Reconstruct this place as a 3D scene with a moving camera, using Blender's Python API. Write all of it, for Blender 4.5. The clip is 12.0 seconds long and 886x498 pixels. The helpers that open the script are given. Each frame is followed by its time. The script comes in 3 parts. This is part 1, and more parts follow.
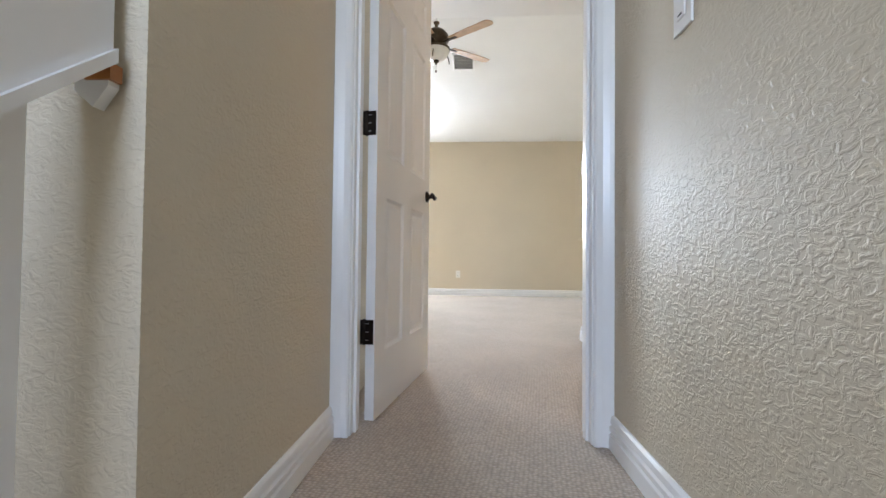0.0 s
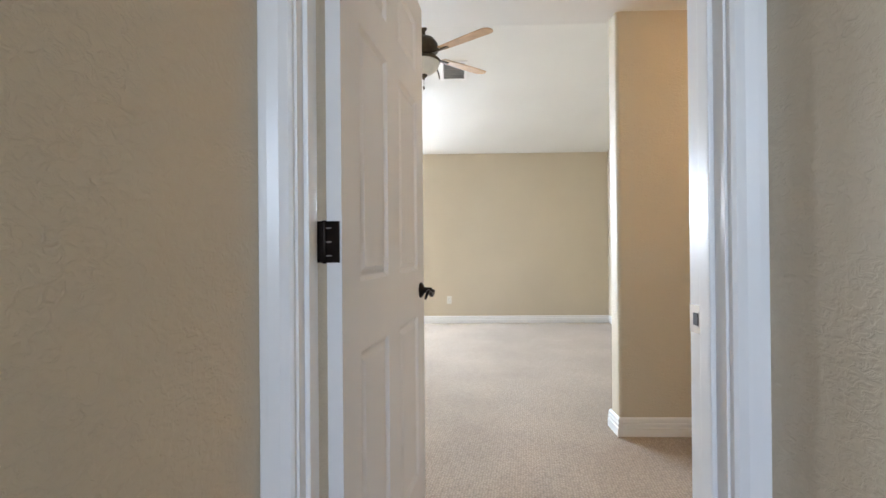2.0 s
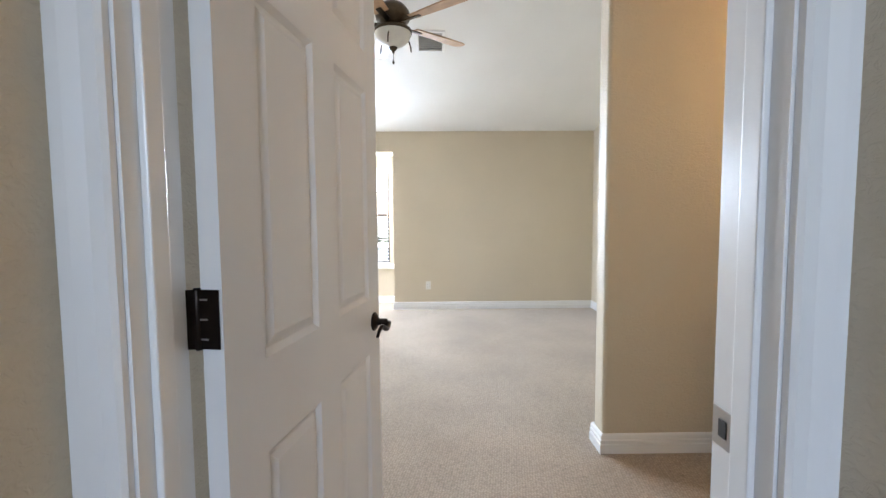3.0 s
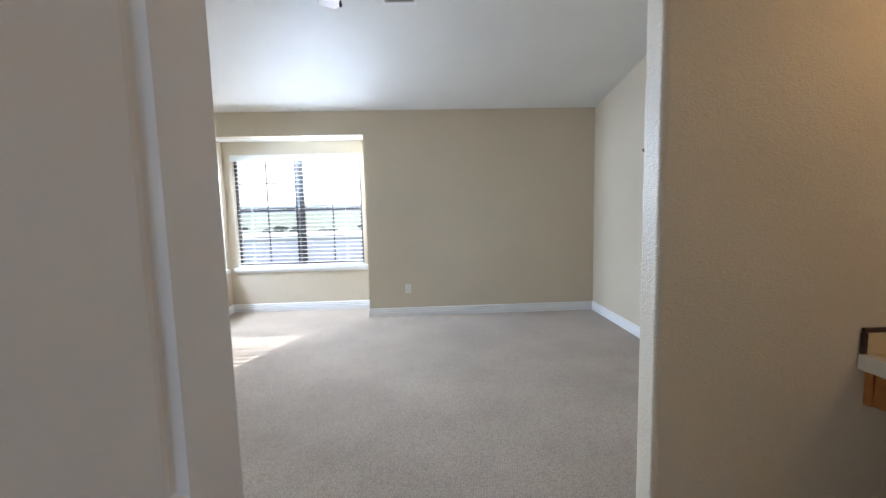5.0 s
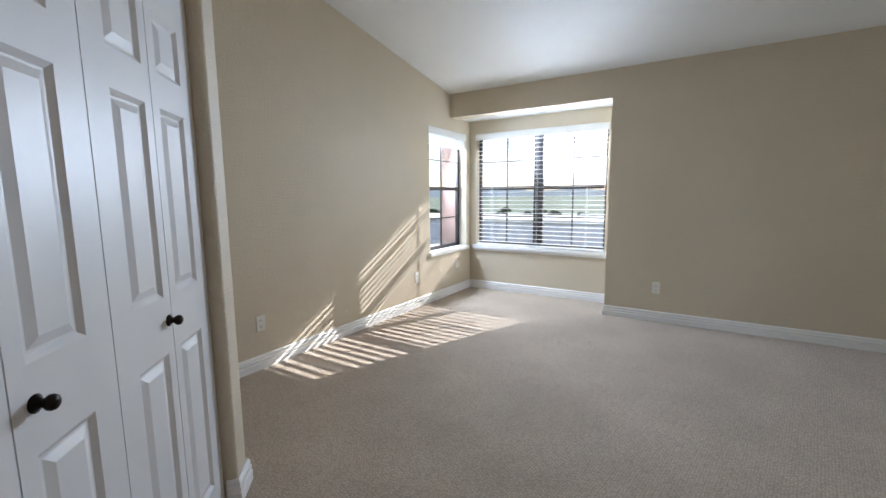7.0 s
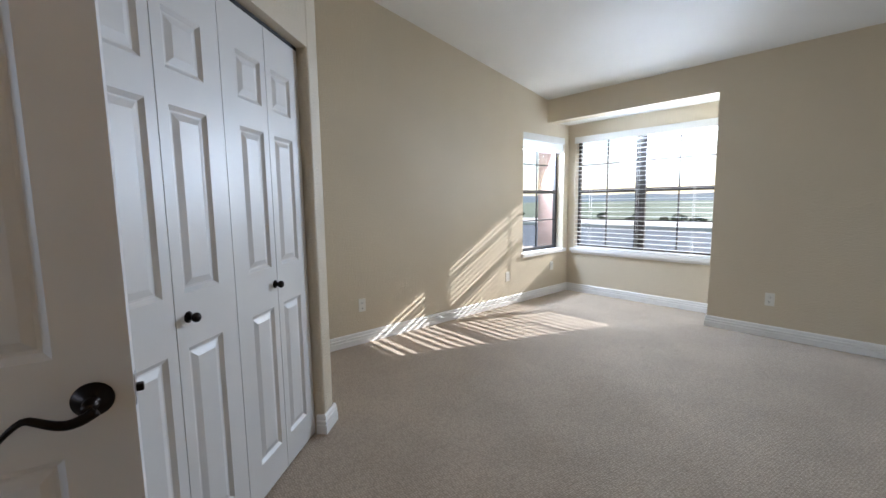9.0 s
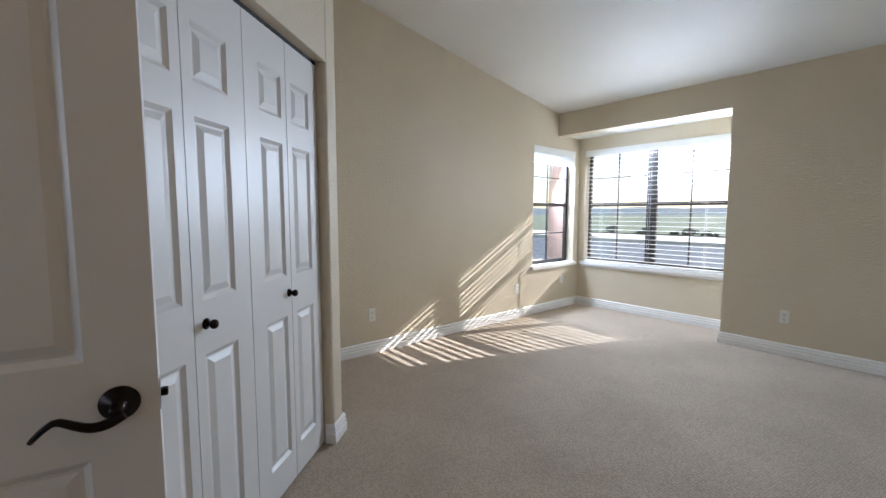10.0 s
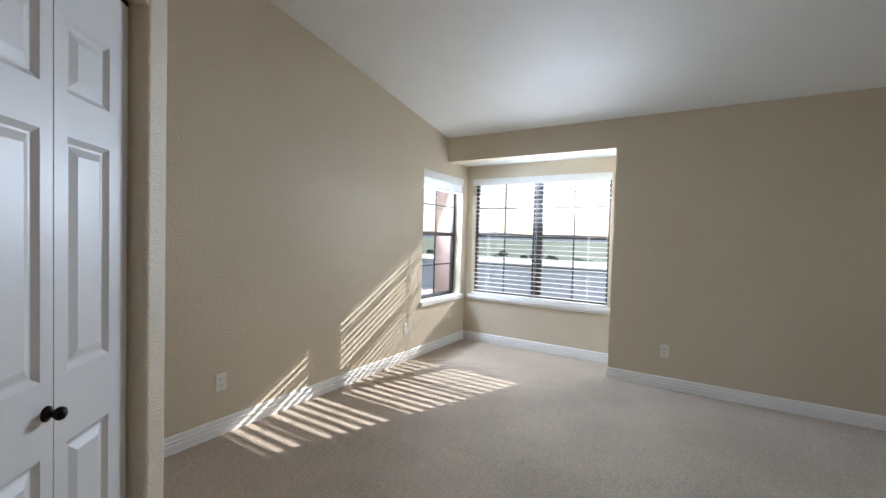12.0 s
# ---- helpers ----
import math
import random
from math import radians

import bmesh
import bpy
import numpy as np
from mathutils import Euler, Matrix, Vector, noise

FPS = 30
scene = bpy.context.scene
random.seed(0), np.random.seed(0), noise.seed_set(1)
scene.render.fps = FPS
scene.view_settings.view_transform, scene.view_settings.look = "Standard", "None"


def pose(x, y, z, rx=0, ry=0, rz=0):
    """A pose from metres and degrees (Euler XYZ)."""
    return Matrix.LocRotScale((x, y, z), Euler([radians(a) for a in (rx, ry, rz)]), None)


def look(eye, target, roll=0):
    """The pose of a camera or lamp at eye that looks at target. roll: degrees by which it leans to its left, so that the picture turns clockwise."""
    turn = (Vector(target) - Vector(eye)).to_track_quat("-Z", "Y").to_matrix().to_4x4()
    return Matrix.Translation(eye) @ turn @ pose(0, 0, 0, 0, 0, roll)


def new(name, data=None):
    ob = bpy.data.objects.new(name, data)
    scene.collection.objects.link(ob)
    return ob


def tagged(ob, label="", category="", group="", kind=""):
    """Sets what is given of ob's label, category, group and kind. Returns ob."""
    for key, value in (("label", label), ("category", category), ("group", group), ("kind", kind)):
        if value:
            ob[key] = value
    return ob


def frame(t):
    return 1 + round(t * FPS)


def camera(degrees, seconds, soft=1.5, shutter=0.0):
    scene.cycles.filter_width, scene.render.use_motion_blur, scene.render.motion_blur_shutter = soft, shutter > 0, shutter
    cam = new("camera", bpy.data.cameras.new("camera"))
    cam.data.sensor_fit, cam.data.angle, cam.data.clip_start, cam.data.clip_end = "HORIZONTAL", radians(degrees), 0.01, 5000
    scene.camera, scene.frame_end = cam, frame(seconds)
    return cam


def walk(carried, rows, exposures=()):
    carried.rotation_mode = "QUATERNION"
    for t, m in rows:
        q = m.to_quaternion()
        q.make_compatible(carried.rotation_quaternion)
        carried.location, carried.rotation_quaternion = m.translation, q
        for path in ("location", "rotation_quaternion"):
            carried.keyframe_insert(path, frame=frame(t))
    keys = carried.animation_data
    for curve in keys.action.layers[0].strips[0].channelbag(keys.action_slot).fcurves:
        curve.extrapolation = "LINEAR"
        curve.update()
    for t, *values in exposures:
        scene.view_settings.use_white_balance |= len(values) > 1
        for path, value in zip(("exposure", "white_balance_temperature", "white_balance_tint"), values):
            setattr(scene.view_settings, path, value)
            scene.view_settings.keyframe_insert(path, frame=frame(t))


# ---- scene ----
cam = camera(93.8, 12.0)

# seconds, eye, target, roll
PATH = [
    (0, (0.478, -1.357, 0.605), (0.357, 0.639, 0.649), 0.6),
    (0.5, (0.439, -1.210, 0.768), (0.520, 0.786, 0.676), 1.6),
    (1, (0.482, -1.047, 0.859), (0.632, 0.946, 0.815), 0.5),
    (1.5, (0.465, -0.929, 0.963), (0.371, 1.067, 0.881), 0.2),
    (2, (0.381, -0.748, 1.080), (0.332, 1.251, 1.088), -0.5),
    (2.5, (0.417, -0.644, 1.177), (0.497, 1.353, 1.126), 0.4),
    (2.7, (0.464, -0.569, 1.204), (0.464, 1.430, 1.123), -0.4),
    (4.3, (0.433, -0.080, 1.350), (0.688, 1.886, 1.083), -0.1),
    (4.5, (0.457, 0.027, 1.342), (0.672, 1.999, 1.088), -0.6),
    (5, (0.540, 0.309, 1.350), (0.627, 2.297, 1.149), -1.4),
    (5.5, (0.546, 0.494, 1.270), (0.640, 2.476, 1.014), -2.0),
    (6, (0.602, 0.649, 1.295), (0.426, 2.623, 1.025), -2.1),
    (6.5, (0.636, 0.764, 1.283), (-0.125, 2.591, 0.996), -0.4),
    (7, (0.678, 0.865, 1.278), (-0.378, 2.544, 1.023), -0.5),
    (7.2, (0.708, 0.910, 1.298), (-0.371, 2.576, 1.060), 0.3),
    (9, (1.143, 0.847, 1.250), (-0.357, 2.151, 1.026), -0.8),
    (9.5, (1.146, 0.824, 1.245), (-0.395, 2.084, 1.053), -0.6),
    (10, (1.139, 0.822, 1.254), (-0.390, 2.100, 1.083), -0.0),
    (10.5, (1.173, 0.831, 1.289), (-0.298, 2.176, 1.121), 0.4),
    (11, (1.029, 0.879, 1.286), (-0.310, 2.356, 1.135), 0.9),
    (11.5, (0.758, 0.971, 1.318), (-0.438, 2.571, 1.213), 1.4),
    (12, (0.552, 1.145, 1.335), (-0.500, 2.845, 1.276), 1.6),
]
EXPOSURES = [(0, 2.58, 6700, 10), (2.0, 2.58, 6700, 10), (2.7, 2.48, 6550, 10), (4.3, 2.22, 6300, 10), (5.0, 1.76, 6000, 10), (5.5, 1.55, 5950, 10), (6.5, 1.23, 6150, 10), (10, 1.22, 6300, 10), (12, 1.1, 6350, 10)]
walk(cam, [(t, look(eye, target, roll)) for t, eye, target, roll in PATH], EXPOSURES)

# ---- light ----
SUN_DIR = Vector((-1.0, -2.64, -1.470)).normalized()
world = bpy.data.worlds.new("world")
scene.world = world
world.use_nodes = True
wn = world.node_tree.nodes
sky = wn.new("ShaderNodeTexSky")
sky.sky_type = "NISHITA"
sky.sun_disc = False
sky.sun_elevation = math.asin(-SUN_DIR.z)
sky.sun_rotation = math.atan2(-SUN_DIR.x, -SUN_DIR.y)
sky.altitude = 50
sky.dust_density = 0.7
wn["Background"].inputs["Strength"].default_value = 0.11
world.node_tree.links.new(sky.outputs[0], wn["Background"].inputs["Color"])

sun_data = bpy.data.lights.new("sun", "SUN")
sun_data.energy = 5.0
sun_data.angle = radians(0.25)
sun_data.color = (1.0, 0.975, 0.95)
sun = new("sun", sun_data)
sun.matrix_world = look((6, 14, 10), Vector((6, 14, 10)) + SUN_DIR)


def area_lamp(name, m, sx, sy, watts, colour, spread=180):
    d = bpy.data.lights.new(name, "AREA")
    d.shape, d.size, d.size_y, d.energy, d.color = "RECTANGLE", sx, sy, watts, colour
    d.spread = radians(spread)
    o = new(name, d)
    o.matrix_world = m
    return o


# the sky's light in the window openings, and in the stairwell window behind the walk's start
area_lamp("sky_light_front", look((-0.85, 6.30, 1.80), (1.6, 2.4, 1.0)), 1.2, 0.54, 58, (0.665, 0.80, 1.0), 132)
area_lamp("sky_light_side", look((-2.50, 5.40, 1.75), (0, 4.6, 0.8)), 0.8, 0.54, 50, (0.665, 0.80, 1.0), 165)
area_lamp("sky_light_stairs", look((0.20, -4.25, 2.0), (0.40, 0, 0.9)), 1.2, 1.3, 15, (0.58, 0.72, 1.0))

# ---- materials ----


def mat(name, colour, rough=0.5, metal=0.0, var=0.06, scale=6.0, bump=0.0, bscale=200.0, spec=0.5, detail=4.0, tint2=None, bdist=0.002):
    m = bpy.data.materials.new(name)
    m.use_nodes = True
    n, l = m.node_tree.nodes, m.node_tree.links
    b = n["Principled BSDF"]
    b.inputs["Roughness"].default_value = rough
    b.inputs["Metallic"].default_value = metal
    b.inputs["Specular IOR Level"].default_value = spec
    tc = n.new("ShaderNodeTexCoord")
    big = n.new("ShaderNodeTexNoise")
    big.inputs["Scale"].default_value = scale
    big.inputs["Detail"].default_value = detail
    l.new(tc.outputs["Object"], big.inputs["Vector"])
    ramp = n.new("ShaderNodeValToRGB")
    c2 = tint2 or tuple(c * (1 - var * 2) for c in colour)
    ramp.color_ramp.elements[0].color = (*c2, 1)
    ramp.color_ramp.elements[1].color = (*colour, 1)
    ramp.color_ramp.elements[0].position, ramp.color_ramp.elements[1].position = 0.3, 0.7
    l.new(big.outputs["Fac"], ramp.inputs["Fac"])
    l.new(ramp.outputs["Color"], b.inputs["Base Color"])
    if bump:
        fine = n.new("ShaderNodeTexNoise")
        fine.inputs["Scale"].default_value = bscale
        fine.inputs["Detail"].default_value = 3
        l.new(tc.outputs["Object"], fine.inputs["Vector"])
        bp = n.new("ShaderNodeBump")
        bp.inputs["Strength"].default_value = bump
        bp.inputs["Distance"].default_value = bdist
        l.new(fine.outputs["Fac"], bp.inputs["Height"])
        l.new(bp.outputs["Normal"], b.inputs["Normal"])
    return m


def knockdown(name, colour, rough):
    """Painted drywall with a troweled, knocked-down texture."""
    m = mat(name, colour, rough, var=0.025, scale=1.5, spec=0.35)
    n, l = m.node_tree.nodes, m.node_tree.links
    b = n["Principled BSDF"]
    tc = n.new("ShaderNodeTexCoord")
    mp = n.new("ShaderNodeMapping")
    mp.inputs["Scale"].default_value = (0.9, 0.9, 1.35)
    l.new(tc.outputs["Object"], mp.inputs["Vector"])
    a = n.new("ShaderNodeTexNoise")
    a.inputs["Scale"].default_value = 56
    a.inputs["Detail"].default_value = 3.0
    a.inputs["Distortion"].default_value = 1.2
    l.new(mp.outputs["Vector"], a.inputs["Vector"])
    r = n.new("ShaderNodeMapRange")
    r.inputs["From Min"].default_value, r.inputs["From Max"].default_value = 0.42, 0.62
    l.new(a.outputs["Fac"], r.inputs["Value"])
    f = n.new("ShaderNodeTexNoise")
    f.inputs["Scale"].default_value = 260
    l.new(tc.outputs["Object"], f.inputs["Vector"])
    add = n.new("ShaderNodeMath")
    add.operation = "MULTIPLY_ADD"
    add.inputs[1].default_value = 0.22
    l.new(f.outputs["Fac"], add.inputs[0])
    l.new(r.outputs["Result"], add.inputs[2])
    bp = n.new("ShaderNodeBump")
    bp.inputs["Strength"].default_value = 0.6
    bp.inputs["Distance"].default_value = 0.0018
    l.new(add.outputs[0], bp.inputs["Height"])
    l.new(bp.outputs["Normal"], b.inputs["Normal"])
    return m


WALL = knockdown("wall_paint", (0.652, 0.567, 0.437), 0.5)
CEIL = mat("ceiling_paint", (0.80, 0.79, 0.76), 0.6, var=0.02, scale=2, bump=0.15, bscale=120)
TRIM = mat("trim_paint", (0.86, 0.85, 0.84), 0.3, var=0.015, scale=3, bump=0.05, bscale=60)
DOOR = mat("door_paint", (0.72, 0.705, 0.69), 0.4, var=0.02, scale=4, bump=0.06, bscale=90)
BRONZE = mat("oiled_bronze", (0.025, 0.018, 0.015), 0.35, 0.9, var=0.2, scale=30)
STEEL = mat("brushed_steel", (0.55, 0.55, 0.56), 0.3, 1.0, var=0.05, scale=40)
BLACK = mat("black_shadow_gap", (0.012, 0.011, 0.010), 0.7, var=0.1, scale=30)
FRAME = mat("bronze_window_frame", (0.050, 0.042, 0.040), 0.45, 0.3, var=0.1, scale=15)
BLIND = mat("blind_slat_white", (0.82, 0.82, 0.80), 0.4, var=0.02, scale=8)
PLASTIC = mat("outlet_plastic", (0.80, 0.78, 0.73), 0.35, var=0.02, scale=20)
VENTDARK = mat("vent_duct", (0.42, 0.42, 0.42), 0.7, var=0.1, scale=20)
HOLE = mat("socket_slot", (0.03, 0.03, 0.03), 0.6, var=0.1, scale=40)
FANMETAL = mat("aged_bronze_fan", (0.10, 0.075, 0.05), 0.35, 0.85, var=0.2, scale=20)
BLADE = mat("oak_blade", (0.52, 0.33, 0.19), 0.45, var=0.15, scale=14)
TILE = mat("counter_tile", (0.66, 0.52, 0.32), 0.25, var=0.10, scale=9)
TILE_EDGE = mat("counter_edge_tile", (0.76, 0.72, 0.62), 0.22, var=0.05, scale=12)
GROUT = mat("grout", (0.58, 0.47, 0.31), 0.8, var=0.08, scale=40)
DARKTRIM = mat("dark_liner_tile", (0.06, 0.022, 0.018), 0.25, var=0.2, scale=20)
SHELF = mat("shelf_dark_iron", (0.09, 0.07, 0.055), 0.5, 0.3, var=0.15, scale=25)
STUCCO = mat("pink_stucco", (0.52, 0.33, 0.27), 0.9, var=0.1, scale=5, bump=0.4, bscale=90)
ROOFTILE = mat("clay_roof_tile", (0.50, 0.42, 0.36), 0.8, var=0.18, scale=4, bump=0.2, bscale=60)
FLATROOF = mat("pale_flat_roof", (0.62, 0.60, 0.56), 0.85, var=0.06, scale=1)
GREYROOF = mat("grey_shingle_roof", (0.16, 0.18, 0.21), 0.85, var=0.15, scale=3)
GROUND = mat("dry_grass_ground", (0.13, 0.165, 0.10), 0.95, var=0.2, scale=0.05)
LEAF = mat("foliage", (0.115, 0.145, 0.085), 0.8, var=0.2, scale=1.2)
# blue cast of distance haze is put into the hills' base colour
HILL = mat("haze_tinted_hill", (0.10, 0.14, 0.17), 0.95, var=0.15, scale=0.01)


def wood(name, c1, c2, axis):
    m = bpy.data.materials.new(name)
    m.use_nodes = True
    n, l = m.node_tree.nodes, m.node_tree.links
    b = n["Principled BSDF"]
    b.inputs["Roughness"].default_value = 0.35
    tc, mp, ns, rp = n.new("ShaderNodeTexCoord"), n.new("ShaderNodeMapping"), n.new("ShaderNodeTexNoise"), n.new("ShaderNodeValToRGB")
    mp.inputs["Scale"].default_value = [3.0 if i == axis else 45.0 for i in range(3)]
    ns.inputs["Scale"].default_value, ns.inputs["Detail"].default_value = 1.0, 6
    rp.color_ramp.elements[0].color, rp.color_ramp.elements[1].color = (*c1, 1), (*c2, 1)
    rp.color_ramp.elements[0].position, rp.color_ramp.elements[1].position = 0.3, 0.7
    l.new(tc.outputs["Object"], mp.inputs["Vector"])
    l.new(mp.outputs["Vector"], ns.inputs["Vector"])
    l.new(ns.outputs["Fac"], rp.inputs["Fac"])
    l.new(rp.outputs["Color"], b.inputs["Base Color"])
    return m


OAK = wood("honey_oak", (0.36, 0.125, 0.028), (0.53, 0.205, 0.05), 1)


def carpet_material():
    m = bpy.data.materials.new("looped_carpet")
    m.use_nodes = True
    n, l = m.node_tree.nodes, m.node_tree.links
    b = n["Principled BSDF"]
    b.inputs["Roughness"].default_value = 0.95
    b.inputs["Specular IOR Level"].default_value = 0.15
    b.inputs["Sheen Weight"].default_value = 0.25
    tc = n.new("ShaderNodeTexCoord")
    mp = n.new("ShaderNodeMapping")
    mp.inputs["Rotation"].default_value = (0, 0, radians(8))
    mp.inputs["Scale"].default_value = (1.0, 1.25, 1.0)
    l.new(tc.outputs["Object"], mp.inputs["Vector"])
    v = n.new("ShaderNodeTexVoronoi")
    v.inputs["Scale"].default_value = 78
    v.inputs["Randomness"].default_value = 0.45
    l.new(mp.outputs["Vector"], v.inputs["Vector"])
    big = n.new("ShaderNodeTexNoise")
    big.inputs["Scale"].default_value, big.inputs["Detail"].default_value = 1.7, 5
    l.new(tc.outputs["Object"], big.inputs["Vector"])
    ramp = n.new("ShaderNodeValToRGB")
    ramp.color_ramp.elements[0].color = (0.468, 0.370, 0.280, 1)
    ramp.color_ramp.elements[1].color = (0.545, 0.436, 0.334, 1)
    ramp.color_ramp.elements[0].position, ramp.color_ramp.elements[1].position = 0.35, 0.65
    l.new(big.outputs["Fac"], ramp.inputs["Fac"])
    # shade between the loops painted in: colour darkens away from each loop's centre
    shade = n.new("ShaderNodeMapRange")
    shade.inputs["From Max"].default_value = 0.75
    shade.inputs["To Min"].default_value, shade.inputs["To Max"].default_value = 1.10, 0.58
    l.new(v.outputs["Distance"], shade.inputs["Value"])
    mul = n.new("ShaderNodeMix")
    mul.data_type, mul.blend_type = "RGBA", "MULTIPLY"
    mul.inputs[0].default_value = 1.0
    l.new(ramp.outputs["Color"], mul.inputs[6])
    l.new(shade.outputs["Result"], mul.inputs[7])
    # small scattered dark specks trodden into the pile
    sp = n.new("ShaderNodeTexNoise")
    sp.inputs["Scale"].default_value, sp.inputs["Detail"].default_value = 7.0, 2
    l.new(tc.outputs["Object"], sp.inputs["Vector"])
    sr = n.new("ShaderNodeMapRange")
    sr.inputs["From Min"].default_value, sr.inputs["From Max"].default_value = 0.72, 0.78
    sr.inputs["To Min"].default_value, sr.inputs["To Max"].default_value = 1.0, 0.78
    l.new(sp.outputs["Fac"], sr.inputs["Value"])
    mul2 = n.new("ShaderNodeMix")
    mul2.data_type, mul2.blend_type = "RGBA", "MULTIPLY"
    mul2.inputs[0].default_value = 1.0
    l.new(mul.outputs[2], mul2.inputs[6])
    l.new(sr.outputs["Result"], mul2.inputs[7])
    l.new(mul2.outputs[2], b.inputs["Base Color"])
    bp = n.new("ShaderNodeBump")
    bp.inputs["Strength"].default_value, bp.inputs["Distance"].default_value = 0.7, 0.004
    bp.invert = True
    l.new(v.outputs["Distance"], bp.inputs["Height"])
    l.new(bp.outputs["Normal"], b.inputs["Normal"])
    return m


CARPET = carpet_material()


def glass_material():
    m = bpy.data.materials.new("window_glass")
    m.use_nodes = True
    n, l = m.node_tree.nodes, m.node_tree.links
    n.remove(n["Principled BSDF"])
    tr, gl, mx = n.new("ShaderNodeBsdfTransparent"), n.new("ShaderNodeBsdfGlossy"), n.new("ShaderNodeMixShader")
    gl.inputs["Roughness"].default_value = 0.02
    mx.inputs[0].default_value = 0.05
    l.new(tr.outputs[0], mx.inputs[1])
    l.new(gl.outputs[0], mx.inputs[2])
    l.new(mx.outputs[0], n["Material Output"].inputs["Surface"])
    return m


GLASS = glass_material()
MIRROR = mat("mirror_silver", (0.88, 0.90, 0.89), 0.02, 1.0, var=0.005, scale=2)
FROST = mat("frosted_bowl_glass", (0.78, 0.76, 0.70), 0.35, var=0.08, scale=12)
BULB = bpy.data.materials.new("lit_globe")
BULB.use_nodes = True
BULB.node_tree.nodes["Principled BSDF"].inputs["Emission Color"].default_value = (1.0, 0.62, 0.28, 1)
BULB.node_tree.nodes["Principled BSDF"].inputs["Emission Strength"].default_value = 8.5

# ---- mesh helpers ----


def obj(name, bm, material, parent=None, label="", smooth=False):
    me = bpy.data.meshes.new(name)
    bmesh.ops.recalc_face_normals(bm, faces=bm.faces[:])
    if smooth:
        for f in bm.faces:
            f.smooth = True
    bm.to_mesh(me)
    bm.free()
    me.materials.append(material)
    o = new(name, me)
    if parent:
        o.parent = parent
    if label:
        tagged(o, label)
    return o


def part(name, bm, material, parent, label="", smooth=False):
    return obj(name, bm, material, parent, label, smooth)


def setting(name, bm, material, label, category, smooth=False):
    return tagged(obj(name, bm, material, None, "", smooth), label, category, "", "structure")


def empty(name, m, label, category, group="", kind=""):
    e = new(name)
    e.matrix_world = m
    return tagged(e, label, category, group, kind)


def box(bm, x0, x1, y0, y1, z0, z1, bevel=0.0, m=None):
    r = bmesh.ops.create_cube(bm, size=1)
    vs = r["verts"]
    for v in vs:
        v.co = Vector((x0 + (v.co.x + 0.5) * (x1 - x0), y0 + (v.co.y + 0.5) * (y1 - y0), z0 + (v.co.z + 0.5) * (z1 - z0)))
    if bevel:
        es = list({e for v in vs for e in v.link_edges})
        r = bmesh.ops.bevel(bm, geom=es, offset=bevel, segments=2, affect="EDGES", profile=0.6)
        vs = list({v for f in r["faces"] for v in f.verts} | {v for v in vs if v.is_valid})
    if m is not None:
        bmesh.ops.transform(bm, matrix=m, verts=[v for v in vs if v.is_valid])
    return vs


def bx(*a, **k):
    bm = bmesh.new()
    box(bm, *a, **k)
    return bm


def lathe(bm, profile, seg=24, m=Matrix()):
    rings = []
    for r, z in profile:
        rings.append([bm.verts.new(m @ Vector((r * math.cos(2 * math.pi * i / seg), r * math.sin(2 * math.pi * i / seg), z))) for i in range(seg)])
    for a, b in zip(rings, rings[1:]):
        for i in range(seg):
            bm.faces.new((a[i], a[(i + 1) % seg], b[(i + 1) % seg], b[i]))
    if profile[0][0] > 1e-5:
        bm.faces.new(rings[0])
    if profile[-1][0] > 1e-5:
        bm.faces.new(rings[-1])
    bmesh.ops.remove_doubles(bm, verts=bm.verts[:], dist=1e-5)
    return bm


def prism(bm, pts, z0, z1):
    """A straight-sided block on the plan polygon pts."""
    lo = [bm.verts.new((x, y, z0)) for x, y in pts]
    hi = [bm.verts.new((x, y, z1)) for x, y in pts]
    bm.faces.new(lo[::-1])
    bm.faces.new(hi)
    k = len(pts)
    for i in range(k):
        bm.faces.new((lo[i], lo[(i + 1) % k], hi[(i + 1) % k], hi[i]))
    return bm


def sweep(bm, pts, radii, seg=10, squash=1.0):
    """A bent tapered bar through the points."""
    rings = []
    for i, p in enumerate(pts):
        p = Vector(p)
        d = Vector(pts[min(i + 1, len(pts) - 1)]) - Vector(pts[max(i - 1, 0)])
        q = d.to_track_quat("Z", "Y")
        rings.append([bm.verts.new(p + q @ Vector((radii[i] * math.cos(6.28318 * j / seg), squash * radii[i] * math.sin(6.28318 * j / seg), 0))) for j in range(seg)])
    for a, b in zip(rings, rings[1:]):
        for j in range(seg):
            bm.faces.new((a[j], a[(j + 1) % seg], b[(j + 1) % seg], b[j]))
    bm.faces.new(rings[0])
    bm.faces.new(rings[-1])
    return bm


# ---- plan ----
LX, RX, FY, AY, XA = -2.070, 2.669, 5.436, 5.941, -0.168
ZC, SLOPE, ZH, FLAT = 2.520, 0.176, 2.238, 2.460
PX, PY0, PY1 = 1.335, 1.678, 1.804
EX, EY = 0.087, 0.030  # where the entry opening stands
HL, HR = 0.020, 0.950
JW = 0.797
DOORTOP = 2.045
S2 = math.sqrt(2)


CLOSET_TURN = 132.2
CU = Vector((math.cos(radians(CLOSET_TURN)), math.sin(radians(CLOSET_TURN))))
CN = Vector((CU.y, -CU.x))


def diag(u, s):
    """Plan place on the slanting closet wall: u along it, s its offset."""
    p = CN * (s / S2) + CU * u
    return (p.x, p.y)


# floor
bm = bmesh.new()
box(bm, LX - 0.2, RX + 0.2, 0.0, AY + 0.2, -0.25, 0)
box(bm, HL - 0.1, HR + 0.1, -0.80, 0.0, -0.25, 0)
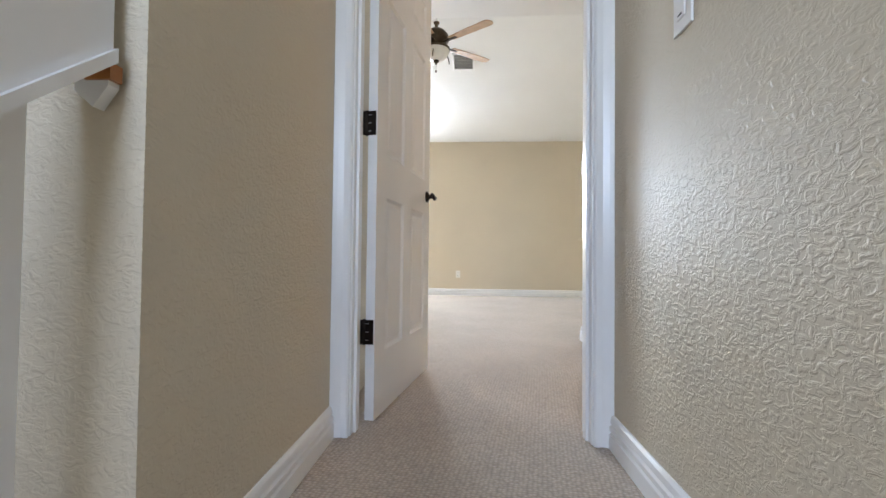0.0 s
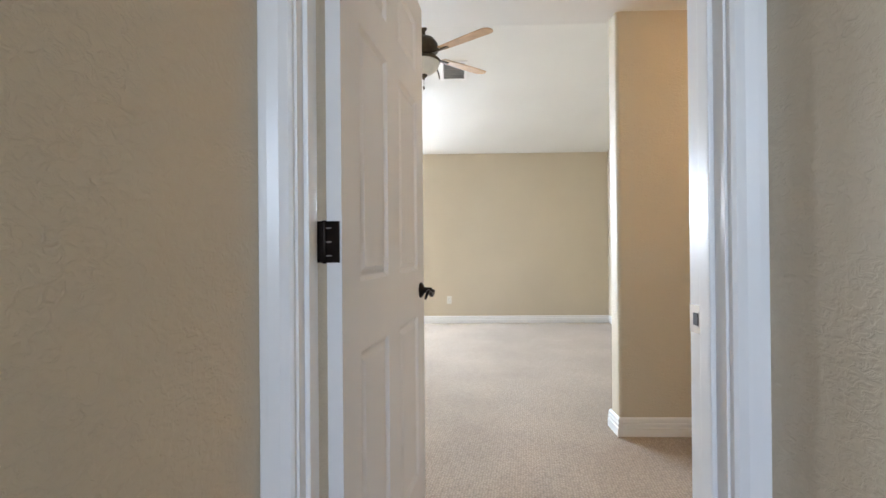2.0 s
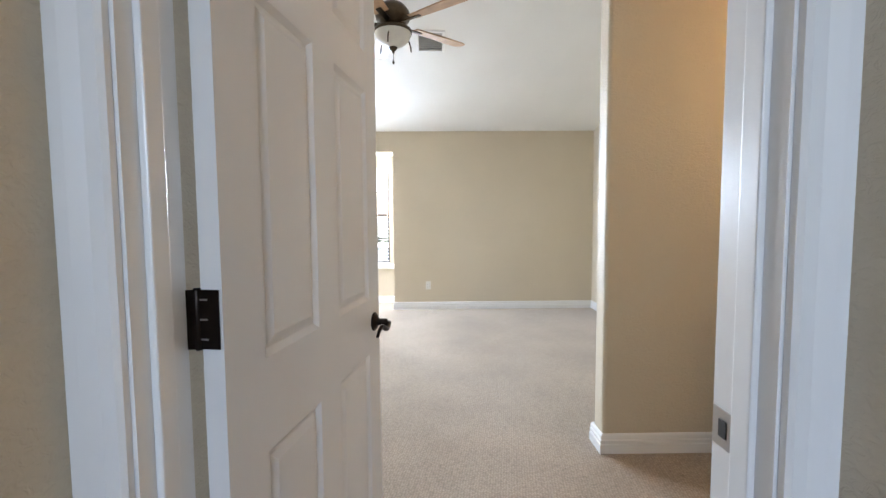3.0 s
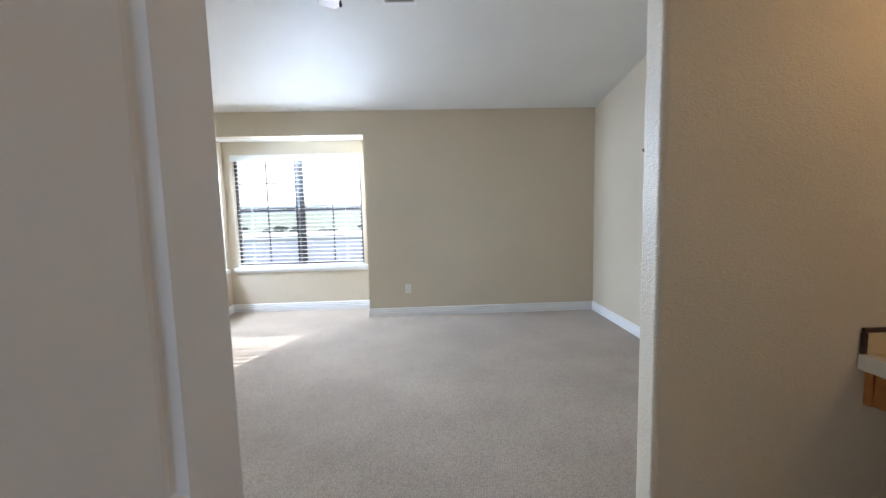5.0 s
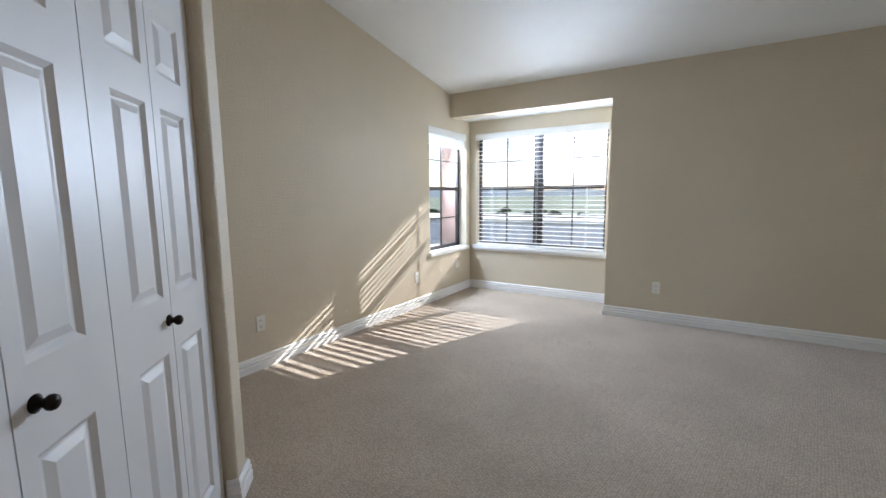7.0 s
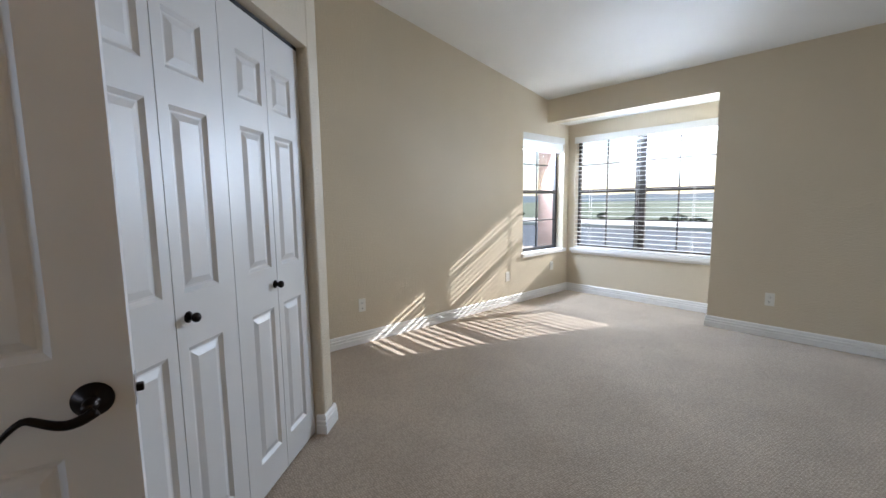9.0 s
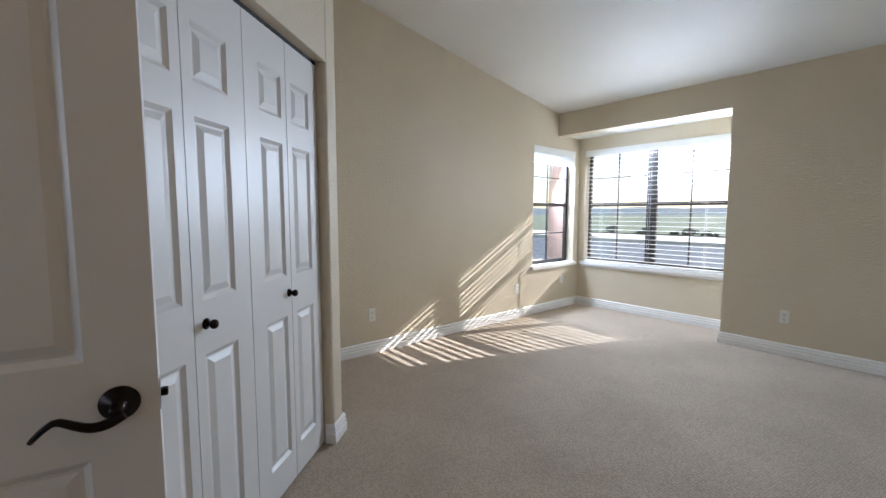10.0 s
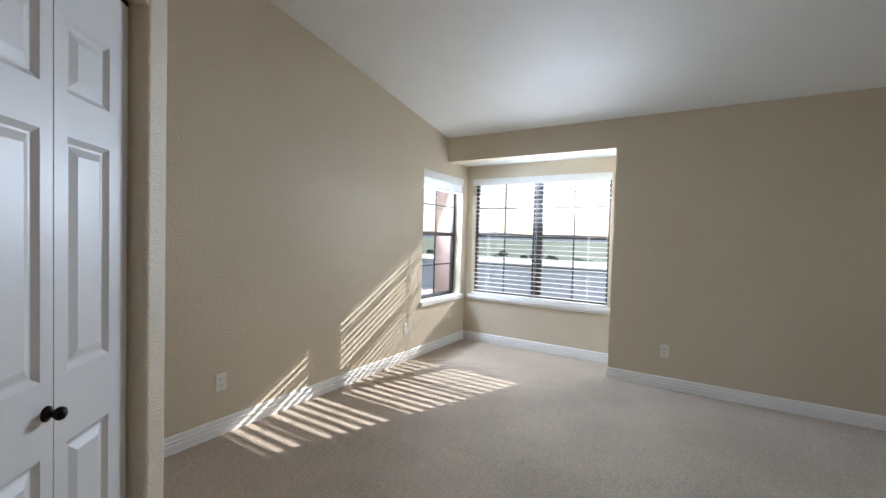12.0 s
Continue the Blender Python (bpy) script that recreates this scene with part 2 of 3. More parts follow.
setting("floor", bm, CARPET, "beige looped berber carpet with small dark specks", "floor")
# carpeted stair flight behind the landing
for i in range(4):
    bm = bx(HL - 0.08, HR, -0.80 - 0.235 * (i + 1), -0.80 - 0.235 * i + 0.02, -0.19 * (i + 1) - 0.25, -0.19 * (i + 1), bevel=0.012)
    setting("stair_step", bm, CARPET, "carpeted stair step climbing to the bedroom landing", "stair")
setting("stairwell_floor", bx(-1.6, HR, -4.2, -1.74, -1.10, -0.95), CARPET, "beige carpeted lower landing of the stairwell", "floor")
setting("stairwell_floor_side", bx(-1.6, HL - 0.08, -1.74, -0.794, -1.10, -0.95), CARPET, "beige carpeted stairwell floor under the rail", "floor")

# walls
bm = bmesh.new()
for y0, y1, z0, z1 in ((0.0, 4.950, -0.2, 3.5), (4.950, 5.830, -0.2, 0.600), (4.950, 5.830, 2.085, 3.5), (5.830, AY + 0.15, -0.2, 3.5)):
    box(bm, LX - 0.16, LX, y0, y1, z0, z1)
setting("wall_west", bm, WALL, "beige knockdown-textured wall with a window opening", "wall")
bm = bmesh.new()
box(bm, XA, RX + 0.16, FY, FY + 0.16, -0.2, 3.2)
box(bm, XA, XA + 0.12, FY + 0.16, AY + 0.15, -0.2, 3.2)
setting("wall_north", bm, WALL, "beige knockdown-textured wall beside the window bay", "wall")
setting("bay_header", bx(LX, XA, FY, FY + 0.16, ZH, 3.2), WALL, "beige drop header above the window bay", "wall")
bm = bmesh.new()
WX0, WX1, WZ0, WZ1 = -1.968, -0.285, 0.605, 2.090
for x0, x1, z0, z1 in ((LX - 0.16, WX0, -0.2, 3.2), (WX1, XA, -0.2, 3.2), (WX0, WX1, -0.2, WZ0), (WX0, WX1, WZ1, 3.2)):
    box(bm, x0, x1, AY, AY + 0.15, z0, z1)
setting("wall_bay", bm, WALL, "beige textured bay wall around the wide window", "wall")
setting("wall_east", bx(RX, RX + 0.16, EY, FY, -0.2, 3.5), WALL, "beige knockdown-textured wall with a small shelf", "wall")
bm = bmesh.new()
r = 0.022
pts = [(RX, PY0), (RX, PY1)]
pts += [(PX + r - r * math.sin(a), PY1 - r + r * math.cos(a)) for a in [i * math.pi / 10 for i in range(6)]]
pts += [(PX + r - r * math.cos(a), PY0 + r - r * math.sin(a)) for a in [i * math.pi / 10 for i in range(6)]]
prism(bm, pts, 0, FLAT)
stub = setting("wall_stub", bm, WALL, "beige stub wall with rounded plaster corners", "wall")
# entry wall with the door opening
bm = bmesh.new()
box(bm, LX - 0.16, EX - 0.018, EY, EY + 0.115, -0.2, 3.2)
box(bm, EX + JW + 0.018, RX, EY, EY + 0.115, -0.2, 3.2)
box(bm, EX - 0.018, EX + JW + 0.018, EY, EY + 0.115, DOORTOP + 0.018, 3.2)
setting("wall_entry", bm, WALL, "beige textured wall around the entry door", "wall")
# hall walls
setting("wall_hall_west", bx(HL - 0.14, HL, -0.800, EY, -0.3, 3.2), WALL, "beige knockdown-textured hall wall ending at the stairs", "wall")
setting("wall_hall_east", bx(HR, HR + 0.14, -4.2, EY, -1.2, 3.2), WALL, "beige knockdown-textured hall wall with a light switch", "wall")
setting("wall_stairwell_return", bx(-1.6, HL - 0.14, -0.794, -0.66, -1.2, 3.2), WALL, "shaded textured wall beside the stair rail", "wall")
setting("wall_stairwell_west", bx(-1.74, -1.6, -4.2, -0.66, -1.2, 3.2), WALL, "beige stairwell wall", "wall")
bm = bmesh.new()
for x0, x1, z0, z1 in ((-1.74, -0.45, -1.2, 3.2), (0.85, HR + 0.14, -1.2, 3.2), (-0.45, 0.85, -1.2, 1.3), (-0.45, 0.85, 2.7, 3.2)):
    box(bm, x0, x1, -4.34, -4.2, z0, z1)
setting("wall_stairwell_south", bm, WALL, "beige stairwell wall with a window opening", "wall")

# slanting closet wall
CS, CD = 0.716, 0.643
U0, U1, UE, CTOP = 0.681, 1.913, 2.048, 2.020
r = 0.02
bm = bmesh.new()


def closet_block(ua, ub, za, zb):
    a, b = diag(ua, CS), diag(ub, CS)
    c, d = diag(ub, CS - 0.16), diag(ua, CS - 0.16)
    prism(bm, [a, b, c, d], za, zb)


closet_block(0.631, U0, 0, 3.4)
closet_block(U0, U1, CTOP, 3.4)
pts = [diag(U1 + r - r * math.sin(a), CS - (r - r * math.cos(a)) * S2) for a in [i * math.pi / 10 for i in range(6)]][::-1]
pts += [diag(UE - r + r * math.sin(a), CS - (r - r * math.cos(a)) * S2) for a in [i * math.pi / 10 for i in range(6)]]
pts += [diag(UE, CS - 0.16), diag(U1, CS - 0.16)]
prism(bm, pts, 0, 3.4)
setting("wall_closet", bm, WALL, "beige slanting closet wall with rounded plaster corners", "wall")
bm = bmesh.new()
e = diag(UE - 0.004, CS - 0.16)
prism(bm, [e, (LX, e[1] + 0.25), (LX, e[1] + 0.13), (e[0] - 0.05, e[1] - 0.11)], 0, 3.4)
e = diag(0.631, CS - 0.01)
prism(bm, [e, (EX - 0.09, e[1]), (EX - 0.09, EY + 0.115), (EX - 0.19, EY + 0.115), (EX - 0.19, e[1]), diag(0.741, CS - 0.16)], 0, 3.4)
setting("wall_closet_sides", bm, WALL, "beige closet side walls", "wall")

# ceilings
bm = bmesh.new()
t0, t1 = PY1, FY + 0.02
za, zb = ZC + SLOPE * (FY - t0), ZC - SLOPE * 0.02
vs = [bm.verts.new(c) for c in ((LX - 0.1, t0, za), (RX + 0.1, t0, za), (RX + 0.1, t1, zb), (LX - 0.1, t1, zb))]
vt = [bm.verts.new(v.co + Vector((0, 0, 0.12))) for v in vs]
bm.faces.new(vs)
bm.faces.new(vt)
for i in range(4):
    bm.faces.new((vs[i], vs[(i + 1) % 4], vt[(i + 1) % 4], vt[i]))
setting("ceiling", bm, CEIL, "white sloped ceiling falling towards the windows", "ceiling")
bm = bx(LX - 0.1, RX, -4.3, PY1, FLAT, FLAT + 0.06)
setting("ceiling_entry", bm, CEIL, "flat white ceiling over the entry and vanity", "ceiling")
bm = bx(LX, RX, PY1 - 0.06, PY1 - 0.002, FLAT + 0.06, 3.4)
setting("wall_drop", bm, WALL, "wall above the entry ceiling edge", "wall")
setting("ceiling_bay", bx(LX, XA, FY + 0.16, AY, ZH + 0.02, ZH + 0.1), CEIL, "white ceiling of the window bay", "ceiling")
bm = bx(LX - 0.3, RX + 0.3, AY + 0.15, 6.42, 2.085, 2.20)
setting("roof_eave", bm, STUCCO, "roof eave above the windows outside", "eave")

# ---- baseboards ----
BASE = ((0.0, 0.0), (0.016, 0.0), (0.016, 0.048), (0.009, 0.052), (0.009, 0.056), (0.0145, 0.058), (0.0145, 0.072), (0.007, 0.076), (0.007, 0.080), (0.012, 0.082), (0.010, 0.098), (0.004, 0.107), (0.0, 0.107))


def baseboard(pts):
    """Moulded board along the plan line; the room lies to the right of the way it runs."""
    bm = bmesh.new()
    n = len(pts)
    rings = []
    for i in range(n):
        p = Vector((*pts[i], 0))
        ds = []
        if i:
            ds.append((p - Vector((*pts[i - 1], 0))).normalized())
        if i < n - 1:
            ds.append((Vector((*pts[i + 1], 0)) - p).normalized())
        ns = [Vector((d.y, -d.x, 0)) for d in ds]
        if len(ns) == 2:
            off = (ns[0] + ns[1]) / (1 + ns[0].dot(ns[1]))
        else:
            off = ns[0]
        rings.append([bm.verts.new(p + off * (o + 0.0005) + Vector((0, 0, z + 0.001))) for o, z in BASE])
    for a, b in zip(rings, rings[1:]):
        for j in range(len(BASE) - 1):
            bm.faces.new((a[j], a[j + 1], b[j + 1], b[j]))
    bm.faces.new(rings[0])
    bm.faces.new(rings[-1])
    return setting("baseboard", bm, TRIM, "white moulded baseboard above the carpet", "baseboard")


wc = diag(UE, CS)
baseboard([(LX, 2.30), (LX, AY), (XA, AY), (XA, FY), (RX, FY), (RX, PY1), (PX, PY1), (PX, PY0), (RX, PY0), (RX, EY + 0.115)])
baseboard([diag(U1 + 0.004, CS - 0.06), diag(U1 + 0.004, CS), diag(UE, CS), diag(UE, CS - 0.16)])
baseboard([(HL, -0.798), (HL, EY - 0.016)])
baseboard([(HR, EY - 0.016), (HR, -0.80)])

# ---- entry door frame ----
frame_top = empty("door_frame", pose(EX, EY, 0), "white painted door jamb and moulded casing around the open door", "door frame", "", "structure")
CAS = ((0, 0.010), (0.006, 0.015), (0.026, 0.012), (0.046, 0.017), (0.060, 0.019), (0.064, 0.015))


def casing_leg(x, side, y, out):
    bm = bmesh.new()
    pr = [(0, 0)] + [(a, b) for a, b in CAS] + [(0.064, 0)]
    lo = [bm.verts.new((x + side * a, y + out * b, 0.002)) for a, b in pr]
    hi = [bm.verts.new((x + side * a, y + out * b, DOORTOP + 0.005 + a)) for a, b in pr]
    for i in range(len(pr) - 1):
        bm.faces.new((lo[i], lo[i + 1], hi[i + 1], hi[i]))
    bm.faces.new(lo)
    bm.faces.new(hi)
    return part("casing", bm, TRIM, frame_top)


def casing_head(y, out):
    bm = bmesh.new()
    pr = [(0, 0)] + [(a, b) for a, b in CAS] + [(0.064, 0)]
    lo = [bm.verts.new((-0.005 - a, y + out * b, DOORTOP + 0.005 + a)) for a, b in pr]
    hi = [bm.verts.new((JW + 0.005 + a, y + out * b, DOORTOP + 0.005 + a)) for a, b in pr]
    for i in range(len(pr) - 1):
        bm.faces.new((lo[i], lo[i + 1], hi[i + 1], hi[i]))
    return part("casing", bm, TRIM, frame_top)


for y, out in ((0.0, -1), (0.115, 1)):
    casing_leg(-0.005 if out < 0 else -0.014, -1, y, out)
    casing_leg(JW + 0.005, 1, y, out)
    casing_head(y, out)
part("jamb", bx(-0.0175, 0, 0.001, 0.114, 0.002, DOORTOP), TRIM, frame_top)
part("jamb", bx(JW, JW + 0.0175, 0.001, 0.114, 0.002, DOORTOP), TRIM, frame_top)
part("jamb", bx(-0.0175, JW + 0.0175, 0.001, 0.114, DOORTOP, DOORTOP + 0.0175), TRIM, frame_top)
part("door_stop", bx(0, 0.011, 0.030, 0.066, 0.002, DOORTOP, bevel=0.003), TRIM, frame_top)
part("door_stop", bx(JW - 0.011, JW, 0.030, 0.066, 0.002, DOORTOP, bevel=0.003), TRIM, frame_top)
part("door_stop", bx(0.011, JW - 0.011, 0.030, 0.066, DOORTOP - 0.011, DOORTOP, bevel=0.003), TRIM, frame_top)
bm = bmesh.new()
box(bm, JW - 0.0025, JW - 0.0005, 0.072, 0.1145, 0.905, 0.963, bevel=0.0005)
strike = part("strike_plate", bm, STEEL, frame_top, "steel strike plate")
part("strike_hole", bx(JW - 0.004, JW - 0.0026, 0.084, 0.100, 0.921, 0.947), HOLE, strike)


# ---- panelled doors ----
def panelled(w, h, t, cols, rows, lip=0.012, deep=0.009, field=0.034):
    """A slab with moulded panels on both faces: x along its width, y through it, z up."""
    bm = bmesh.new()
    xs = sorted({0.0, w, *[c for p in cols for c in p]})
    zs = sorted({0.0, h, *[c for p in rows for c in p]})
    for y, s in ((0.0, 1), (t, -1)):
        g = {}

        def vert(x, z, d=0.0):
            k = (round(x, 5), round(z, 5), round(d, 5))
            if k not in g:
                g[k] = bm.verts.new((x, y + s * d, z))
            return g[k]

        for x0, x1 in zip(xs, xs[1:]):
            for z0, z1 in zip(zs, zs[1:]):
                if (x0, x1) in cols and (z0, z1) in rows:
                    steps = ((0, 0.0), (0.004, 0.003), (lip, deep), (lip + 0.006, deep), (field, 0.002))
                    rings = [[vert(x0 + o, z0 + o, d), vert(x1 - o, z0 + o, d), vert(x1 - o, z1 - o, d), vert(x0 + o, z1 - o, d)] for o, d in steps]
                    for a, b in zip(rings, rings[1:]):
                        for i in range(4):
                            bm.faces.new((a[i], a[(i + 1) % 4], b[(i + 1) % 4], b[i]))
                    bm.faces.new(rings[-1])
                else:
                    bm.faces.new((vert(x0, z0), vert(x1, z0), vert(x1, z1), vert(x0, z1)))
    bmesh.ops.remove_doubles(bm, verts=bm.verts[:], dist=1e-6)
    # the slab's rim
    for a, b in (((0, 0), (w, 0)), ((w, 0), (w, h)), ((w, h), (0, h)), ((0, h), (0, 0))):
        v = [bm.verts.new((a[0], 0, a[1])), bm.verts.new((b[0], 0, b[1])), bm.verts.new((b[0], t, b[1])), bm.verts.new((a[0], t, a[1]))]
        bm.faces.new(v)
    bmesh.ops.remove_doubles(bm, verts=bm.verts[:], dist=1e-6)
    return bm


DW, DH, DT = 0.760, 2.025, 0.035
OPEN = 80.7
entry = empty("door_1", pose(EX + 0.018, EY + 0.118, 0.012, 0, 0, OPEN), "white six-panel entry door standing open into the bedroom", "door", "", "structure")
cols = [(0.105, 0.318), (0.432, 0.660)]
rows_ = [(0.235, 0.826), (0.996, 1.622), (1.735, 1.920)]
slab = part("door_slab", panelled(DW, DH, DT, cols, rows_), DOOR, entry)
slab.location = (0, -DT - 0.001, 0)
KX, KZ = DW - 0.056, 0.918


def lever(side):
    """Rosette and wave-shaped lever; side -1 stands on the hall face."""
    y0 = -DT - 0.001 if side < 0 else -0.001
    m = Matrix.Translation((KX, y0, KZ)) @ pose(0, 0, 0, 90 if side < 0 else -90)
    bm = lathe(bmesh.new(), [(0.0, 0.0), (0.029, 0.0), (0.030, 0.003), (0.0285, 0.006), (0.024, 0.008), (0.0225, 0.011), (0.014, 0.014), (0.0105, 0.020), (0.0105, 0.044), (0.0, 0.046)], 28, m)
    ros = part("rosette", bm, BRONZE, entry, "dark oil-rubbed bronze rosette", True)
    y = y0 + side * 0.044
    pts, rad = [], []
    for i in range(17):
        s = i / 16
        pts.append((KX + 0.010 - 0.114 * s, y + side * 0.006 * math.sin(s * 3.1), KZ - 0.004 - 0.012 * math.sin(s * 5.6) - 0.030 * max(0, s - 0.72) * 3.0))
        rad.append(0.0110 - 0.0062 * s)
    part("lever", sweep(bmesh.new(), pts, rad, 12, 0.85), BRONZE, ros, "dark bronze wave lever", True)


lever(-1)
lever(1)
latch = part("latch_plate", bx(DW - 0.0005, DW + 0.0015, -DT / 2 - 0.013, -DT / 2 + 0.011, KZ - 0.028, KZ + 0.028, bevel=0.0005), STEEL, entry, "steel latch plate")
part("latch_bolt", bx(DW + 0.001, DW + 0.013, -DT / 2 - 0.008, -DT / 2 + 0.006, KZ - 0.007, KZ + 0.007, bevel=0.003), BRONZE, latch)
for z in (0.320, 1.089, 1.835):
    bm = bmesh.new()
    lathe(bm, [(0.0, -0.047), (0.005, -0.047), (0.0068, -0.043), (0.0068, 0.043), (0.005, 0.047), (0.0, 0.047)], 12)
    hinge = part("hinge", bm, BRONZE, entry, "black butt hinge", True)
    hinge.location = (-0.001, 0.004, z)
    # leaf on the door's edge, with its screws
    bm = bx(-0.0025, -0.0003, -0.036, 0.0, -0.045, 0.045, bevel=0.0008)
    part("hinge_leaf", bm, BRONZE, hinge)
    c, s = math.cos(radians(-OPEN)), math.sin(radians(-OPEN))
    bm = bx(-0.024, 0.0, -0.006, -0.0035, -0.045, 0.045, bevel=0.0008)
    bmesh.ops.transform(bm, matrix=pose(0, 0, 0, 0, 0, -OPEN), verts=bm.verts[:])
    part("hinge_leaf", bm, BRONZE, hinge)
    for dz in (-0.03, 0.0, 0.03):
        bm = bx(-0.0034, -0.0024, -0.010 - 0.008, -0.010 + 0.004, dz - 0.0012, dz + 0.0012)
        part("screw_slot", bm, STEEL, hinge)

# ---- closet bifold doors ----
LEAFW = 0.3055
closet = empty("closet_door", Matrix(), "white panelled bifold closet doors with black knobs, closed", "closet door")
ang = CLOSET_TURN
for i in range(4):
    bm = panelled(LEAFW - 0.004, 1.985, 0.030, [(0.094, 0.262) if i in (0, 2) else (0.043, 0.211)], [(0.145, 0.785), (0.962, 1.540), (1.645, 1.825)], 0.014, 0.010, 0.042)
    u = U1 - 0.005 - (4 - i) * LEAFW
    x, y = diag(u, CD)
    o = part("leaf", bm, DOOR, closet)
    o.matrix_world = pose(x, y, 0.014, 0, 0, ang)
    if i in (1, 2):
        kx = 0.051 if i == 1 else 0.280
        bm = lathe(bmesh.new(), [(0.0, 0.0), (0.018, 0.0), (0.0185, 0.003), (0.012, 0.007), (0.0085, 0.013), (0.010, 0.018), (0.0150, 0.024), (0.0160, 0.030), (0.0140, 0.036), (0.008, 0.040), (0.0, 0.041)], 20, Matrix.Translation((kx, 0, 0.884)) @ pose(0, 0, 0, 90))
        part("knob", bm, BRONZE, o, "black round knob", True)
bm = bmesh.new()
prism(bm, [diag(U0, CD - 0.005), diag(U1, CD - 0.005), diag(U1, CD - 0.05), diag(U0, CD - 0.05)], 2.003, CTOP)
part("track", bm, BLACK, closet, "dark sliding track above the leaves")
# added black strip that stands in for shade in the last leaf's side gap
bm = bmesh.new()
prism(bm, [diag(U1 - 0.009, CD - 0.012), diag(U1 + 0.001, CD - 0.012), diag(U1 + 0.001, CD - 0.06), diag(U1 - 0.009, CD - 0.06)], 0.0, 2.0)
part("gap_shade_strip", bm, BLACK, closet)

# ---- windows ----


def front_window():
    w = empty("window_1", Matrix(), "wide bronze-framed double window with gridded panes in the bay", "window", "", "structure")
    y0, y1 = AY + 0.085, AY + 0.125
    xm0, xm1 = -1.152, -1.102
    for a, b in ((WX0, xm0), (xm1, WX1)):
        for x0, x1, z0, z1 in ((a, a + 0.036, WZ0, WZ1), (b - 0.036, b, WZ0, WZ1), (a + 0.045, b - 0.045, WZ1 - 0.045, WZ1), (a + 0.045, b - 0.045, WZ0, WZ0 + 0.045)):
            part("window_frame", bx(x0, x1, y0, y1, z0, z1, bevel=0.003), FRAME, w)
        part("meeting_rail", bx(a + 0.045, b - 0.045, y0 - 0.012, y1, 1.345, 1.392, bevel=0.003), FRAME, w)
        c = (a + b) / 2
        for z0, z1 in ((WZ0 + 0.045, 1.345), (1.392, WZ1 - 0.045)):
            part("muntin", bx(c - 0.008, c + 0.008, y0 + 0.012, y0 + 0.026, z0, z1), FRAME, w)
            part("muntin", bx(a + 0.045, b - 0.045, y0 + 0.014, y0 + 0.024, (z0 + z1) / 2 - 0.007, (z0 + z1) / 2 + 0.007), FRAME, w)
            g = part("pane", bx(a + 0.045, b - 0.045, y0 + 0.017, y0 + 0.021, z0, z1), GLASS, w)
            g.visible_shadow = False
    part("mullion", bx(xm0, xm1, y0 - 0.004, y1 + 0.01, WZ0, WZ1, bevel=0.003), FRAME, w)
    part("window_sill", bx(WX0 - 0.045, XA - 0.002, AY - 0.035, AY + 0.085, WZ0 - 0.045, WZ0 + 0.001, bevel=0.006), TRIM, w)
    part("apron", bx(WX0 - 0.03, XA - 0.004, AY - 0.012, AY - 0.001, WZ0 - 0.075, WZ0 - 0.046, bevel=0.003), TRIM, w)


def side_window():
    w = empty("window_2", Matrix(), "narrow bronze-framed gridded window beside the bay", "window", "", "structure")
    a, b, z0, z1 = 4.950, 5.830, 0.600, 2.085
    x0, x1 = LX - 0.145, LX - 0.105
    for ya, yb, za, zb in ((a, a + 0.042, z0, z1), (b - 0.042, b, z0, z1), (a + 0.042, b - 0.042, z1 - 0.042, z1), (a + 0.042, b - 0.042, z0, z0 + 0.042)):
        part("window_frame", bx(x0, x1, ya, yb, za, zb, bevel=0.003), FRAME, w)
    part("meeting_rail", bx(x0, x1 + 0.012, a + 0.042, b - 0.042, 1.345, 1.390, bevel=0.003), FRAME, w)
    c = (a + b) / 2
    for za, zb in ((z0 + 0.042, 1.345), (1.390, z1 - 0.042)):
        part("muntin", bx(x0 + 0.014, x0 + 0.028, c - 0.008, c + 0.008, za, zb), FRAME, w)
        part("muntin", bx(x0 + 0.016, x0 + 0.026, a + 0.042, b - 0.042, (za + zb) / 2 - 0.007, (za + zb) / 2 + 0.007), FRAME, w)
        g = part("pane", bx(x0 + 0.019, x0 + 0.023, a + 0.042, b - 0.042, za, zb), GLASS, w)
        g.visible_shadow = False
    part("window_sill", bx(LX - 0.105, LX + 0.035, a - 0.03, b + 0.03, z0 - 0.045, z0 + 0.002, bevel=0.006), TRIM, w)


front_window()
side_window()


def blind(name_label, length, slats, top, drop, m):
    """A slatted blind: x along it, z up, hanging from top; slats lie flat."""
    b = empty("window_blind", m, name_label, "blind")
    v = bx(-0.015, length + 0.015, -0.034, -0.022, top - 0.085, top, bevel=0.004)
    part("valance", v, BLIND, b)
    part("head_rail", bx(0, length, -0.020, 0.025, top - 0.045, top - 0.003), BLIND, b)
    me = None
    for i in range(slats):
        z = top - 0.085 - drop * (i + 0.5)
        if me is None:
            s = part("slat", bx(0.004, length - 0.004, -0.0255, 0.0255, -0.0013, 0.0013), BLIND, b)
            me = s.data
        else:
            s = new("slat", me)
            s.parent = b
        s.location = (0, 0, z)
        s.rotation_euler = (radians(0.5), 0, 0)
    zb = top - 0.085 - drop * slats
    part("bottom_rail", bx(0.004, length - 0.004, -0.025, 0.025, zb - 0.020, zb - 0.002, bevel=0.003), BLIND, b)
    for k in (0.13, 0.5, 0.87):
        for y in (-0.027, 0.027):
            part("cord", bx(length * k - 0.0012, length * k + 0.0012, y - 0.0008, y + 0.0008, zb, top - 0.05), BLIND, b)
    return b


blind("white slatted blind lowered with open slats in the bay window", WX1 - WX0 - 0.012, 25, 2.088, 0.0548, pose(WX0 + 0.006, AY + 0.022, 0))
